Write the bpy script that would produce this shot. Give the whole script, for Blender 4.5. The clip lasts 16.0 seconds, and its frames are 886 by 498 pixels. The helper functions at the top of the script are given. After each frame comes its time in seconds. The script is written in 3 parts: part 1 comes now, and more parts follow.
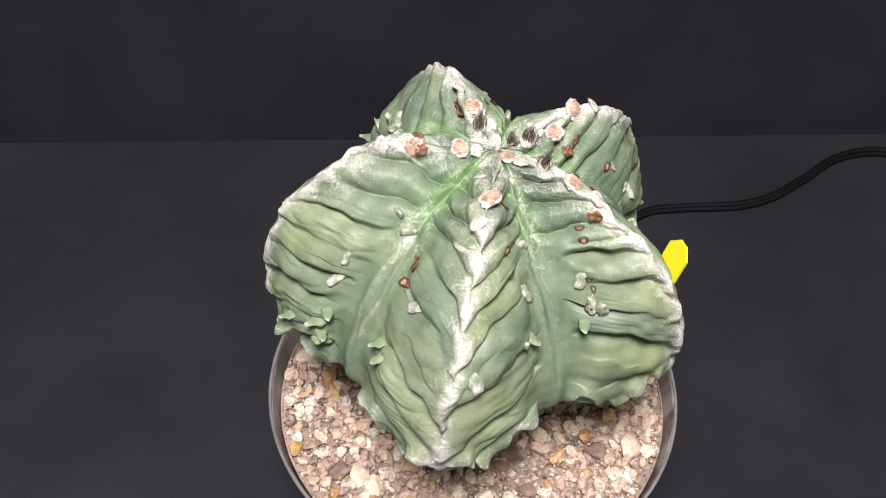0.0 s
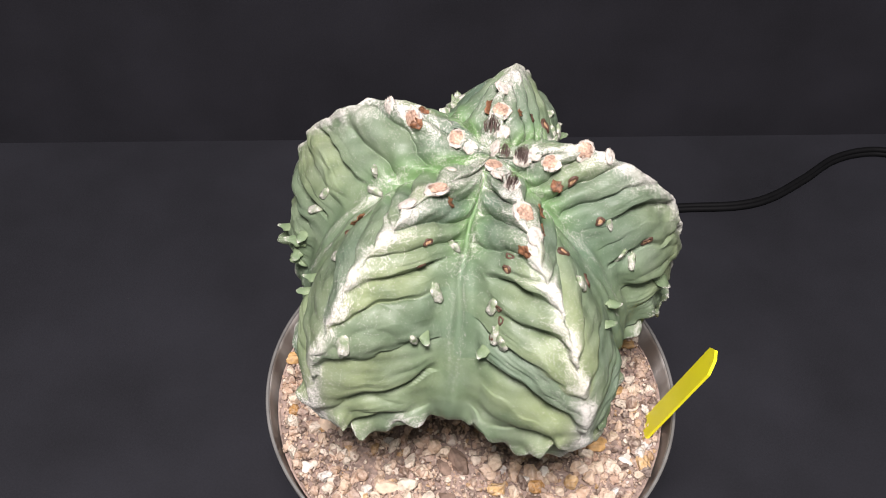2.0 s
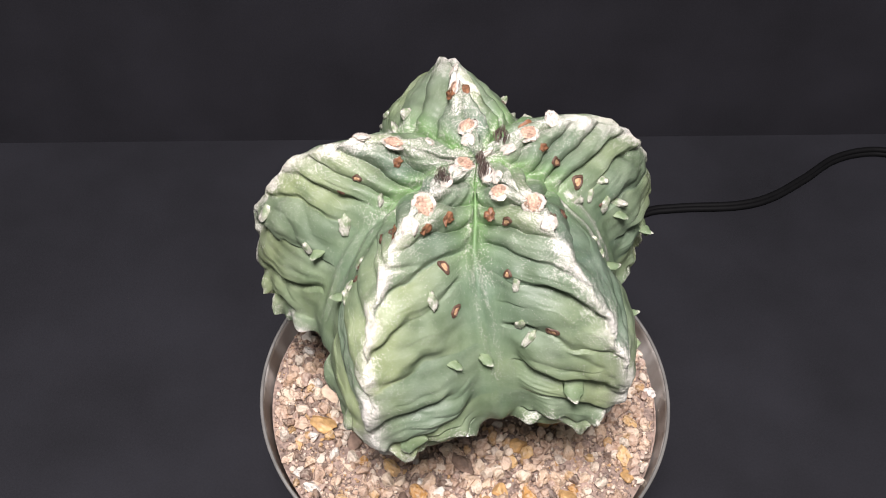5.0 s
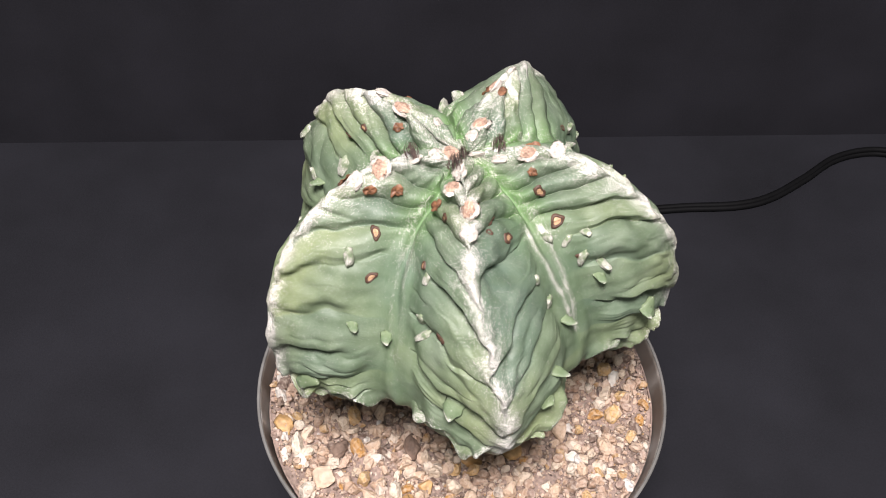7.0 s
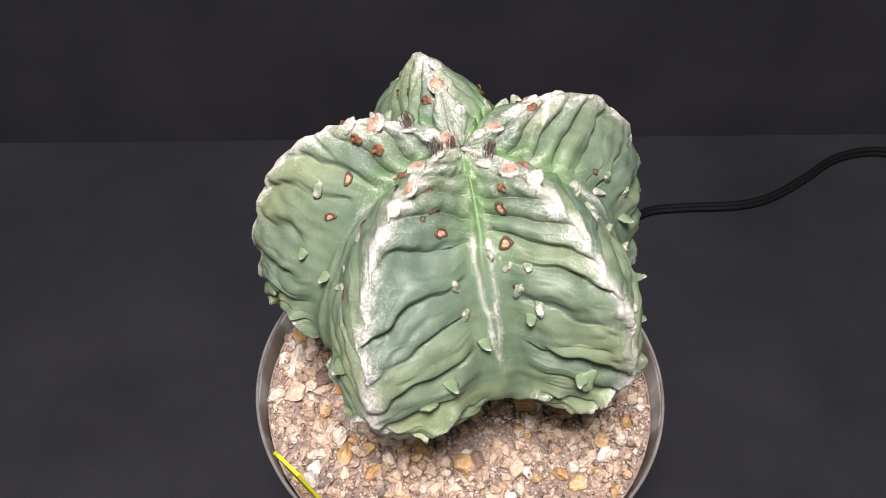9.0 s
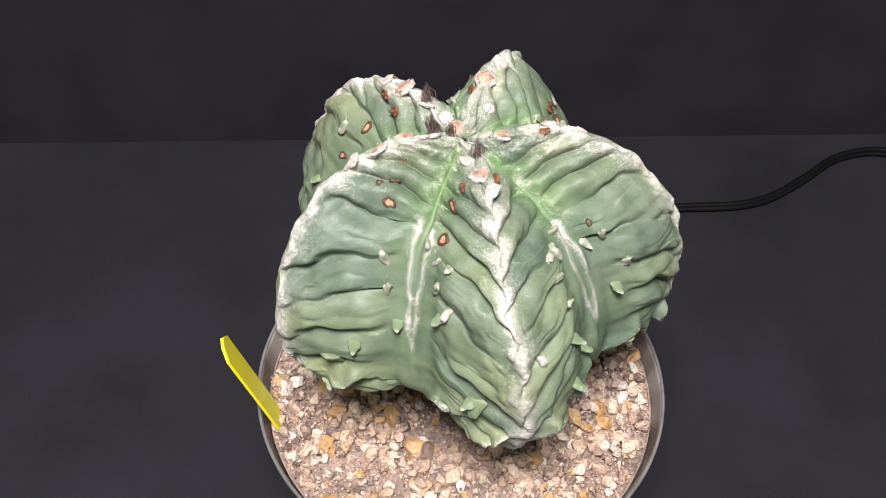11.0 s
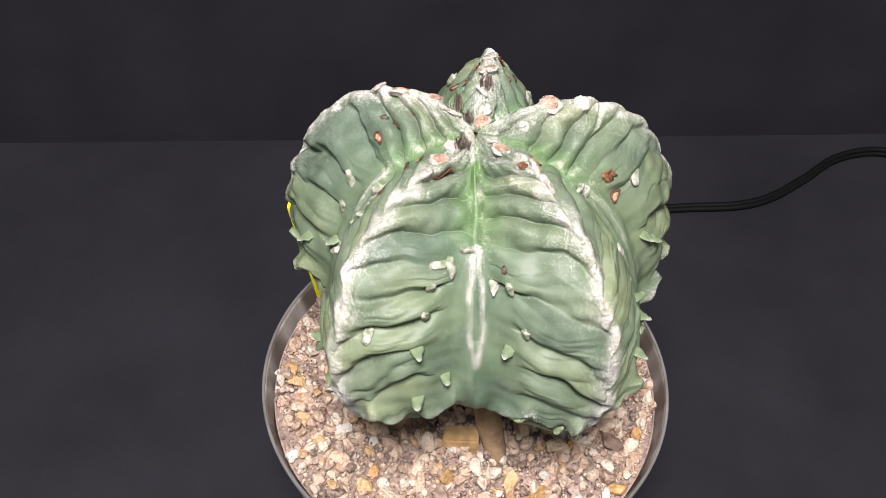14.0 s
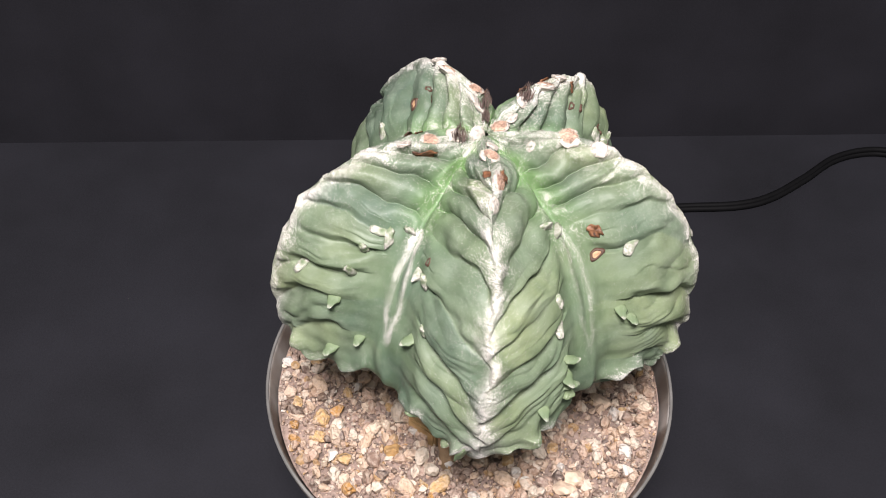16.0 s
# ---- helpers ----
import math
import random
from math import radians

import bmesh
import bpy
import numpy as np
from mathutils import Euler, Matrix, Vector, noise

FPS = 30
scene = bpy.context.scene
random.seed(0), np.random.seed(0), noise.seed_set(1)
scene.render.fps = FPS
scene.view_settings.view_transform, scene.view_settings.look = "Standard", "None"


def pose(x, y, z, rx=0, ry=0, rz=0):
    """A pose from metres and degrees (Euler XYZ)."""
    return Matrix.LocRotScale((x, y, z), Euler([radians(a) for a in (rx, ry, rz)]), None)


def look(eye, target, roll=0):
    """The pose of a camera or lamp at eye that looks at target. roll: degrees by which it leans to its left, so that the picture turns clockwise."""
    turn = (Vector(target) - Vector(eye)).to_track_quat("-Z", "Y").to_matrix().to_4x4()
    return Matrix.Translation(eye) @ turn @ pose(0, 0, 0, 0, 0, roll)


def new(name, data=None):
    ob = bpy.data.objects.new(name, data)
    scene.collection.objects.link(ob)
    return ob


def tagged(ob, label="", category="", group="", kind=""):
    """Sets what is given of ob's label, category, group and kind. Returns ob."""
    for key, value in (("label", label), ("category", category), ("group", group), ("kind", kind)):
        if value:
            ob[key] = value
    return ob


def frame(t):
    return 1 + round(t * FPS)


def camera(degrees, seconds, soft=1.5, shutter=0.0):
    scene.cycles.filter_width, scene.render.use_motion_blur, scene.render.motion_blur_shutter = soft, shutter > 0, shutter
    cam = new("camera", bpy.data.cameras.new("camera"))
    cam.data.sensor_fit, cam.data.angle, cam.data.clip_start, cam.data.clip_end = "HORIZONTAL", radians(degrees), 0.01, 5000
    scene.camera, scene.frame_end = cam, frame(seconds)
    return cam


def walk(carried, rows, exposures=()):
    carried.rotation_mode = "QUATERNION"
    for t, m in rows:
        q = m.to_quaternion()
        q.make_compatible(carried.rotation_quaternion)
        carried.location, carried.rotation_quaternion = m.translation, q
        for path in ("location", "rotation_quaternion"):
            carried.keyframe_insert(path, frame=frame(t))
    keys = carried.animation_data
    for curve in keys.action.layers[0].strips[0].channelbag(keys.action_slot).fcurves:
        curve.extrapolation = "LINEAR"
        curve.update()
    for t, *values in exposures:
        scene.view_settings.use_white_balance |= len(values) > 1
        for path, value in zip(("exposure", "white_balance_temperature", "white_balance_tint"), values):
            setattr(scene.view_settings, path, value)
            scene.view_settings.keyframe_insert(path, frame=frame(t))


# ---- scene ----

from mathutils.bvhtree import BVHTree

U = 0.225          # metres per unit of the plan: the camera stands one unit from the turning axis
TOP = 2.1          # units from the table up to the eye
SPIN = 17.217      # degrees a second, clockwise seen from above

cam = camera(44.8, 16.0, soft=1.0)
EYE = pose(0, -U, TOP * U, 90 - 48.65, 0, 2.43) @ pose(0, 0, 0, 0, 0, 1.985)
walk(cam, [(0.0, EYE), (16.0, EYE)])


def at(r, az, z):
    """A place from radius and height in plan units (height from the eye, down is minus) and azimuth."""
    a = radians(az)
    return Vector((r * U * math.cos(a), r * U * math.sin(a), (z + TOP) * U))


# ---- light: one broad lamp over the table, the room's own dim bounce ----
world = bpy.data.worlds.new("room_air")
world.use_nodes = True
world.node_tree.nodes["Background"].inputs[0].default_value = (1.0, 0.98, 0.97, 1)
world.node_tree.nodes["Background"].inputs[1].default_value = 0.25
scene.world = world
lamp_data = bpy.data.lights.new("ceiling_lamp", "AREA")
lamp_data.shape, lamp_data.size = "DISK", 0.24
lamp_data.energy, lamp_data.color = 20.3, (1.0, 0.934, 0.950)
lamp = new("ceiling_lamp", lamp_data)
lamp.matrix_world = look((-0.025, -0.405, 1.05), (0, 0, 0.2))
scene.view_settings.exposure = 0.0


# ---- materials ----
def material(name):
    m = bpy.data.materials.new(name)
    m.use_nodes = True
    nt = m.node_tree
    return m, nt, nt.nodes["Principled BSDF"]


def node(nt, kind, **kw):
    n = nt.nodes.new(kind)
    for k, v in kw.items():
        n.inputs[k].default_value = v
    return n


def ramp(nt, src, stops):
    n = nt.nodes.new("ShaderNodeValToRGB")
    e = n.color_ramp.elements
    while len(e) < len(stops):
        e.new(0.5)
    for el, (p, c) in zip(e, stops):
        el.position, el.color = p, (*c, 1)
    nt.links.new(src, n.inputs[0])
    return n.outputs[0]


def mix(nt, fac, a, b):
    n = nt.nodes.new("ShaderNodeMix")
    n.data_type = "RGBA"
    for sock, v in ((n.inputs[0], fac), (n.inputs[6], a), (n.inputs[7], b)):
        if isinstance(v, bpy.types.NodeSocket):
            nt.links.new(v, sock)
        else:
            sock.default_value = v if not isinstance(v, tuple) else (*v, 1)
    return n.outputs[2]


def maths(nt, op, a, b=None, c=None):
    n = nt.nodes.new("ShaderNodeMath")
    n.operation = op
    for i, v in enumerate((a, b, c)):
        if isinstance(v, bpy.types.NodeSocket):
            nt.links.new(v, n.inputs[i])
        elif v is not None:
            n.inputs[i].default_value = v
    return n.outputs[0]


def noise_tex(nt, scale, detail=4.0, coord=None):
    n = node(nt, "ShaderNodeTexNoise", Scale=scale, Detail=detail)
    if coord is not None:
        nt.links.new(coord, n.inputs["Vector"])
    return n.outputs["Fac"]


def bump(nt, bsdf, height, strength, distance):
    n = node(nt, "ShaderNodeBump", Strength=strength, Distance=distance)
    nt.links.new(height, n.inputs["Height"])
    nt.links.new(n.outputs[0], bsdf.inputs["Normal"])


def object_coord(nt):
    return nt.nodes.new("ShaderNodeTexCoord").outputs["Object"]


def attribute(nt, name):
    n = nt.nodes.new("ShaderNodeAttribute")
    n.attribute_name = name
    return n.outputs["Fac"]


def cactus_skin():
    m, nt, b = material("cactus_skin")
    co = object_coord(nt)
    big = noise_tex(nt, 38, 3, co)
    fine = noise_tex(nt, 420, 5, co)
    mid = noise_tex(nt, 130, 5, co)
    shade = maths(nt, "ADD", maths(nt, "MULTIPLY", big, 0.55), maths(nt, "MULTIPLY", attribute(nt, "tint"), 0.45))
    base = ramp(nt, shade, [(0.22, (0.084, 0.126, 0.092)), (0.42, (0.143, 0.186, 0.113)), (0.60, (0.204, 0.244, 0.123)), (0.78, (0.238, 0.284, 0.130))])
    base = mix(nt, ramp(nt, mid, [(0.48, (0.0, 0.0, 0.0)), (0.78, (0.38, 0.38, 0.38))]), base, (0.225, 0.265, 0.200))
    base = mix(nt, ramp(nt, mid, [(0.30, (0.6, 0.6, 0.6)), (0.50, (0.0, 0.0, 0.0))]), base, (0.078, 0.112, 0.062))
    tiny = node(nt, "ShaderNodeTexVoronoi", Scale=4200.0)
    nt.links.new(co, tiny.inputs["Vector"])
    base = mix(nt, maths(nt, "MULTIPLY", maths(nt, "LESS_THAN", tiny.outputs["Distance"], 0.32), maths(nt, "MULTIPLY", mid, 0.4)), base, (0.52, 0.58, 0.46))
    base = mix(nt, maths(nt, "MULTIPLY", fine, 0.12), base, (0.22, 0.29, 0.18))
    base = mix(nt, attribute(nt, "young"), base, (0.15, 0.30, 0.075))
    base = mix(nt, attribute(nt, "cork"), base, (0.36, 0.36, 0.32))
    v = node(nt, "ShaderNodeTexVoronoi", Scale=3100.0)
    nt.links.new(co, v.inputs["Vector"])
    hue = nt.nodes.new("ShaderNodeSeparateColor")
    nt.links.new(v.outputs["Color"], hue.inputs[0])
    patch = maths(nt, "MULTIPLY_ADD", noise_tex(nt, 210, 3, co), 3.4, -0.75)
    dens = maths(nt, "MULTIPLY", attribute(nt, "fleck"), maths(nt, "MAXIMUM", patch, maths(nt, "MULTIPLY", attribute(nt, "fleck"), 0.62)))
    here = maths(nt, "LESS_THAN", hue.outputs[0], dens)
    spot = maths(nt, "MULTIPLY", here, maths(nt, "LESS_THAN", v.outputs["Distance"], maths(nt, "MULTIPLY_ADD", dens, 0.24, 0.25)))
    base = mix(nt, maths(nt, "MULTIPLY", spot, 0.74), base, (0.82, 0.77, 0.73))
    solid = attribute(nt, "wool")
    fuzz = noise_tex(nt, 1500, 4, co)
    solid = maths(nt, "MULTIPLY", solid, maths(nt, "MULTIPLY_ADD", fuzz, 2.2, -0.45))
    base = mix(nt, maths(nt, "MINIMUM", solid, 1.0), base, (0.84, 0.755, 0.715))
    nt.links.new(base, b.inputs["Base Color"])
    b.inputs["Roughness"].default_value = 0.5
    b.inputs["Specular IOR Level"].default_value = 0.35
    h = maths(nt, "ADD", maths(nt, "MULTIPLY", spot, 0.8), maths(nt, "MULTIPLY", fine, 0.22))
    h = maths(nt, "ADD", h, maths(nt, "MULTIPLY", mid, 0.9))
    bump(nt, b, h, 0.5, 0.0007)
    return m


def plain(name, colour, rough=0.6, spread=0.25, scale=150, depth=0.0003, spec=0.4):
    """A material of one colour with grain at two scales."""
    m, nt, b = material(name)
    co = object_coord(nt)
    dark, light = tuple(c * (1 - spread) for c in colour), tuple(min(1, c * (1 + spread)) for c in colour)
    f = maths(nt, "ADD", maths(nt, "MULTIPLY", noise_tex(nt, scale, 5, co), 0.6), maths(nt, "MULTIPLY", noise_tex(nt, scale * 0.13, 3, co), 0.4))
    nt.links.new(ramp(nt, f, [(0.35, dark), (0.65, light)]), b.inputs["Base Color"])
    b.inputs["Roughness"].default_value = rough
    b.inputs["Specular IOR Level"].default_value = spec
    if depth:
        bump(nt, b, f, 0.5, depth)
    return m


def stone_material(name, island):
    """Mixed pumice, quartz and ochre grit: each stone takes its own colour."""
    m, nt, b = material(name)
    co = object_coord(nt)
    if island:
        rnd = nt.nodes.new("ShaderNodeNewGeometry").outputs["Random Per Island"]
    else:
        rnd = nt.nodes.new("ShaderNodeObjectInfo").outputs["Random"]
    n = nt.nodes.new("ShaderNodeValToRGB")
    n.color_ramp.interpolation = "CONSTANT"
    if island:
        cols = [(0.0, (0.54, 0.37, 0.27)), (0.22, (0.72, 0.53, 0.395)), (0.44, (0.20, 0.135, 0.105)), (0.58, (0.86, 0.72, 0.58)),
                (0.70, (0.45, 0.32, 0.26)), (0.84, (0.78, 0.67, 0.56)), (0.90, (0.55, 0.34, 0.16)), (0.96, (0.20, 0.15, 0.13)), (0.99, (0.84, 0.80, 0.75))]
    else:
        cols = [(0.0, (0.82, 0.60, 0.43)), (0.20, (0.92, 0.74, 0.56)), (0.42, (0.62, 0.42, 0.29)), (0.48, (0.94, 0.82, 0.67)),
                (0.66, (0.80, 0.52, 0.24)), (0.73, (0.36, 0.24, 0.18)), (0.76, (0.94, 0.88, 0.80)), (0.86, (0.76, 0.54, 0.41)), (0.96, (0.66, 0.35, 0.11))]
    e = n.color_ramp.elements
    while len(e) < len(cols):
        e.new(0.5)
    for el, (p, c) in zip(e, cols):
        el.position, el.color = p, (*(k * (0.80 if island else 0.735) for k in c), 1)
    nt.links.new(rnd, n.inputs[0])
    grain = noise_tex(nt, 650, 6, co)
    blot = noise_tex(nt, 190, 3, co)
    base = mix(nt, ramp(nt, grain, [(0.42, (0, 0, 0)), (0.75, (0.6, 0.6, 0.6))]), n.outputs[0], (0.74, 0.62, 0.51))
    base = mix(nt, ramp(nt, blot, [(0.55, (0, 0, 0)), (0.75, (0.5, 0.5, 0.5))]), base, (0.45, 0.29, 0.17))
    nt.links.new(base, b.inputs["Base Color"])
    b.inputs["Roughness"].default_value = 0.62
    b.inputs["Specular IOR Level"].default_value = 0.35
    bump(nt, b, grain, 0.9, 0.0018)
    return m


def pot_plastic():
    """Clear plastic gone hazy, with dry water and soil streaks running down."""
    m, nt, b = material("hazy_plastic")
    co = object_coord(nt)
    mp = node(nt, "ShaderNodeMapping", Scale=(90.0, 90.0, 9.0))
    nt.links.new(co, mp.inputs["Vector"])
    streak = noise_tex(nt, 1.0, 5, mp.outputs[0])
    nt.links.new(ramp(nt, streak, [(0.35, (0.32, 0.26, 0.215)), (0.52, (0.40, 0.36, 0.325)), (0.66, (0.56, 0.53, 0.50))]), b.inputs["Base Color"])
    haze = ramp(nt, streak, [(0.40, (0.72, 0.72, 0.72)), (0.68, (0.25, 0.25, 0.25))])
    nt.links.new(haze, b.inputs["Transmission Weight"])
    b.inputs["Roughness"].default_value = 0.28
    b.inputs["IOR"].default_value = 1.25
    bump(nt, b, noise_tex(nt, 300, 4, co), 0.1, 0.0002)
    return m


def backdrop_cloth(name, colour):
    m, nt, b = material(name)
    co = object_coord(nt)
    f = maths(nt, "ADD", maths(nt, "MULTIPLY", noise_tex(nt, 14, 6, co), 0.75), maths(nt, "MULTIPLY", noise_tex(nt, 900, 3, co), 0.3))
    nt.links.new(ramp(nt, f, [(0.32, tuple(c * 0.72 for c in colour)), (0.68, tuple(c * 1.3 for c in colour))]), b.inputs["Base Color"])
    b.inputs["Roughness"].default_value = 0.75
    b.inputs["Specular IOR Level"].default_value = 0.25
    bump(nt, b, noise_tex(nt, 1400, 2, co), 0.3, 0.0002)
    return m


SKIN = cactus_skin()
STONE, GRIT = stone_material("stone", False), stone_material("grit_stones", True)
EARTH = plain("gritty_earth", (0.27, 0.20, 0.165), 0.9, 0.5, 700, 0.001)
PLASTIC = pot_plastic()
RIM_PLASTIC = plain("grey_rim_plastic", (0.17, 0.165, 0.155), 0.35, 0.3, 120, 0.0002)
YELLOW = plain("yellow_plastic", (0.88, 0.82, 0.025), 0.4, 0.06, 60, 0.0)
FLOOR_BLACK = backdrop_cloth("black_board", (0.0156, 0.0156, 0.0198))
WALL_BLACK = backdrop_cloth("black_backdrop", (0.0162, 0.0157, 0.0199))
RUBBER = plain("black_rubber", (0.005, 0.005, 0.0055), 0.6, 0.2, 200, 0.0, 0.12)
BLACK = plain("black_plastic", (0.015, 0.015, 0.016), 0.5, 0.2, 90, 0.0)
WOODY = plain("woody_stem", (0.25, 0.17, 0.10), 0.85, 0.4, 260, 0.001)


# ---- building helpers ----
def mesh_of(name, verts, faces, mat, smooth=True):
    me = bpy.data.meshes.new(name)
    me.from_pydata(verts, [], faces)
    me.materials.append(mat)
    me.polygons.foreach_set("use_smooth", [smooth] * len(me.polygons))
    me.update()
    return me


def from_bm(name, bm, mat, smooth=True):
    me = bpy.data.meshes.new(name)
    bm.to_mesh(me)
    bm.free()
    me.materials.append(mat)
    me.polygons.foreach_set("use_smooth", [smooth] * len(me.polygons))
    return me


def part(name, me, parent, label=""):
    ob = new(name, me)
    ob.parent = parent
    return tagged(ob, label)


def lathe(profile, steps, centre=(0, 0)):
    """Vertices and faces of a closed or open profile of (radius, z), turned round the z axis."""
    vs, fs, n = [], [], len(profile)
    for i in range(steps):
        a = 2 * math.pi * i / steps
        vs += [(centre[0] + r * math.cos(a), centre[1] + r * math.sin(a), z) for r, z in profile]
    for i in range(steps):
        j = (i + 1) % steps
        fs += [(i * n + k, j * n + k, j * n + k + 1, i * n + k + 1) for k in range(n - 1)]
    return vs, fs


def tube(points, radius, steps=10):
    vs, fs = [], []
    pts = [Vector(p) for p in points]
    for i, p in enumerate(pts):
        d = (pts[min(i + 1, len(pts) - 1)] - pts[max(i - 1, 0)]).normalized()
        side = d.cross(Vector((0, 0, 1))).normalized()
        up = side.cross(d)
        rad = radius(i / (len(pts) - 1)) if callable(radius) else radius
        vs += [tuple(p + rad * (math.cos(2 * math.pi * k / steps) * side + math.sin(2 * math.pi * k / steps) * up)) for k in range(steps)]
    for i in range(len(pts) - 1):
        for k in range(steps):
            q = (k + 1) % steps
            fs.append((i * steps + k, i * steps + q, (i + 1) * steps + q, (i + 1) * steps + k))
    fs += [tuple(range(steps))[::-1], tuple((len(pts) - 1) * steps + k for k in range(steps))]
    return vs, fs


def spline(keys, t):
    """Catmull-Rom through rows of keys at even steps; t runs from 0 to 1 (array)."""
    k = np.asarray(keys, float)
    n = len(k) - 1
    x = np.clip(np.asarray(t) * n, 0, n - 1e-9)
    i = x.astype(int)
    f = (x - i)[:, None]
    p = lambda j: k[np.clip(i + j, 0, n)]
    a, b, c, d = p(-1), p(0), p(1), p(2)
    return 0.5 * (2 * b + (c - a) * f + (2 * a - 5 * b + 4 * c - d) * f ** 2 + (3 * b - a - 3 * c + d) * f ** 3)


def slab(name, x0, x1, y0, y1, z0, z1, mat, label, category):
    vs = [(x, y, z) for x in (x0, x1) for y in (y0, y1) for z in (z0, z1)]
    fs = [(0, 1, 3, 2), (4, 6, 7, 5), (0, 4, 5, 1), (2, 3, 7, 6), (0, 2, 6, 4), (1, 5, 7, 3)]
    return tagged(new(name, mesh_of(name, vs, fs, mat, False)), label, category, kind="structure")


# ---- the setting: black board and black backdrop ----
slab("floor", -1.6, 1.6, -1.6, 0.62, -0.03, 0.0, FLOOR_BLACK, "matt black board under the turntable", "floor")
wall = slab("wall_north", -1.6, 1.6, 0.0, 0.03, -0.002, 2.0, WALL_BLACK, "plain black backdrop standing behind the plant", "wall")
wall.matrix_world = pose(-0.0065, 0.2868, 0, 0, 0, 6.2)


# ---- the cactus ----
# crest and groove of a rib from the crown down and under: radius and height in plan units
CREST = [(0.004, -0.934), (0.045, -0.929), (0.10, -0.917), (0.156, -0.922), (0.210, -0.947), (0.252, -0.989), (0.281, -1.043), (0.298, -1.101), (0.303, -1.173), (0.288, -1.242), (0.254, -1.306), (0.19, -1.365), (0.06, -1.385)]
GROOVE = [(0.004, -0.935), (0.035, -0.942), (0.070, -0.956), (0.100, -0.974), (0.130, -0.995), (0.155, -1.022), (0.178, -1.060), (0.197, -1.105), (0.211, -1.155), (0.212, -1.205), (0.180, -1.238), (0.12, -1.268), (0.05, -1.290)]
# azimuth at the crown, mid-height and foot, reach of the crest, how far its foot is drawn up
RIBS = {"a": (-77, -89.5, -95, 1.03, 0.012, 0.0), "b": (-33, -31, -25, 1.03, 0.014, 0.0, -0.006), "c": (15, 31.5, 42.5, 0.968, 0.032, 0.004), "d": (110.5, 110, 116.5, 0.937, 0.027, -0.003, -0.010), "e": (-164, -167, -169.5, 0.957, 0.02, 0.011, -0.004)}
GROOVES = {"ab": (-55, -60, -59, 1.13), "bc": (-8, -2, 8, 1.12), "cd": (62, 70, 79, 0.98), "de": (148, 153, 155, 1.03), "ea": (-118, -124, -131, 1.14)}
NV, NW = 520, 56
STEP = 0.079                                   # from one fold to the next down a rib
rng = np.random.default_rng(7)


def meridian(keys, spec, v):
    rz = spline(keys, v)
    az = spline([(spec[0],), (spec[0] * 0.4 + spec[1] * 0.6,), (spec[1],), (spec[1] * 0.4 + spec[2] * 0.6,), (spec[2],), (spec[2],)], np.clip(v * 1.15, 0, 1))[:, 0]
    lift = (spec[4] if len(spec) > 4 else 0.0) * np.clip((v - 0.52) / 0.25, 0, 1) ** 1.5
    return rz[:, 0] * (1 + (spec[3] - 1) * np.clip(v * 4, 0, 1)), az, rz[:, 1] + lift + (spec[5] if len(spec) > 5 else 0.0) * np.interp(v, [0, 0.08, 0.19, 0.28, 0.36, 0.50], [0, 0.6, 1, 0.35, -0.3, 0]) + (spec[6] if len(spec) > 6 else 0.0) * np.exp(-((v - 0.34) / 0.10) ** 2)


def flank(crest, groove, seed):
    """Half a rib, crest to groove: places (NV, NW, 3) in metres, and the distance from the crest."""
    v = np.linspace(0, 1, NV) ** 0.92
    w = np.linspace(0, 1, NW)
    rc, ac, zc = (x[:, None] for x in meridian(CREST, crest, v))
    rg, ag, zg = (x[:, None] for x in meridian(GROOVE, groove, v))
    tick = 6.283 * v[:, None] / 0.081
    ac = ac + np.interp(v, [0, 0.1, 0.3, 1], [0, 0.6, 1, 1])[:, None] * (0.35 * np.sin(tick + crest[0]) + 0.5 * np.sin(0.43 * tick + crest[1]) + 0.25 * np.sin(2.3 * tick))
    ag = ac + (ag - ac + 180) % 360 - 180
    V, W = np.meshgrid(v, w, indexing="ij")
    # chord from crest to groove in the plan, bowed outwards
    xc, yc = rc * np.cos(np.radians(ac)), rc * np.sin(np.radians(ac))
    xg, yg = rg * np.cos(np.radians(ag)), rg * np.sin(np.radians(ag))
    s = W ** 1.0
    x, y, z = xc + (xg - xc) * s, yc + (yg - yc) * s, zc + (zg - zc) * (s + 0.10 * np.sin(np.pi * s))
    rad = np.hypot(x, y)
    chord = np.hypot(xc - xg, yc - yg)
    full = np.interp(V, [0, 0.2, 0.36, 0.5, 0.7, 1], [-0.02, 0.02, 0.055, 0.080, 0.03, 0.03])
    bow = chord * (full * np.sin(np.pi * np.clip(W / 0.86, 0, 1)) - 0.055 * np.interp(V, [0, 0.2, 0.4, 1], [0, 0, 1, 1]) * np.exp(-((W - 0.84) / 0.12) ** 2))
    grow = 1 + bow / np.maximum(rad, 0.03)
    x, y = x * grow, y * grow
    return np.stack([x, y, z], -1), V, W, chord


NOTCH = {"a": 0.29, "b": 0.345, "e": 0.19}   # old growth steps across a crest


def fold_phase(V, W, start, ph):
    wob = 0.34 * np.sin(11 * V + ph[0]) + 0.16 * np.sin(4 * W + 17 * V + ph[1]) + 0.07 * np.sin(9 * W - 29 * V + ph[2]) + 0.02 * np.sin(31 * W + 23 * V)
    return (V + 0.02 * W - 0.080 * np.exp(-W / 0.28) - start) / STEP + wob + 20


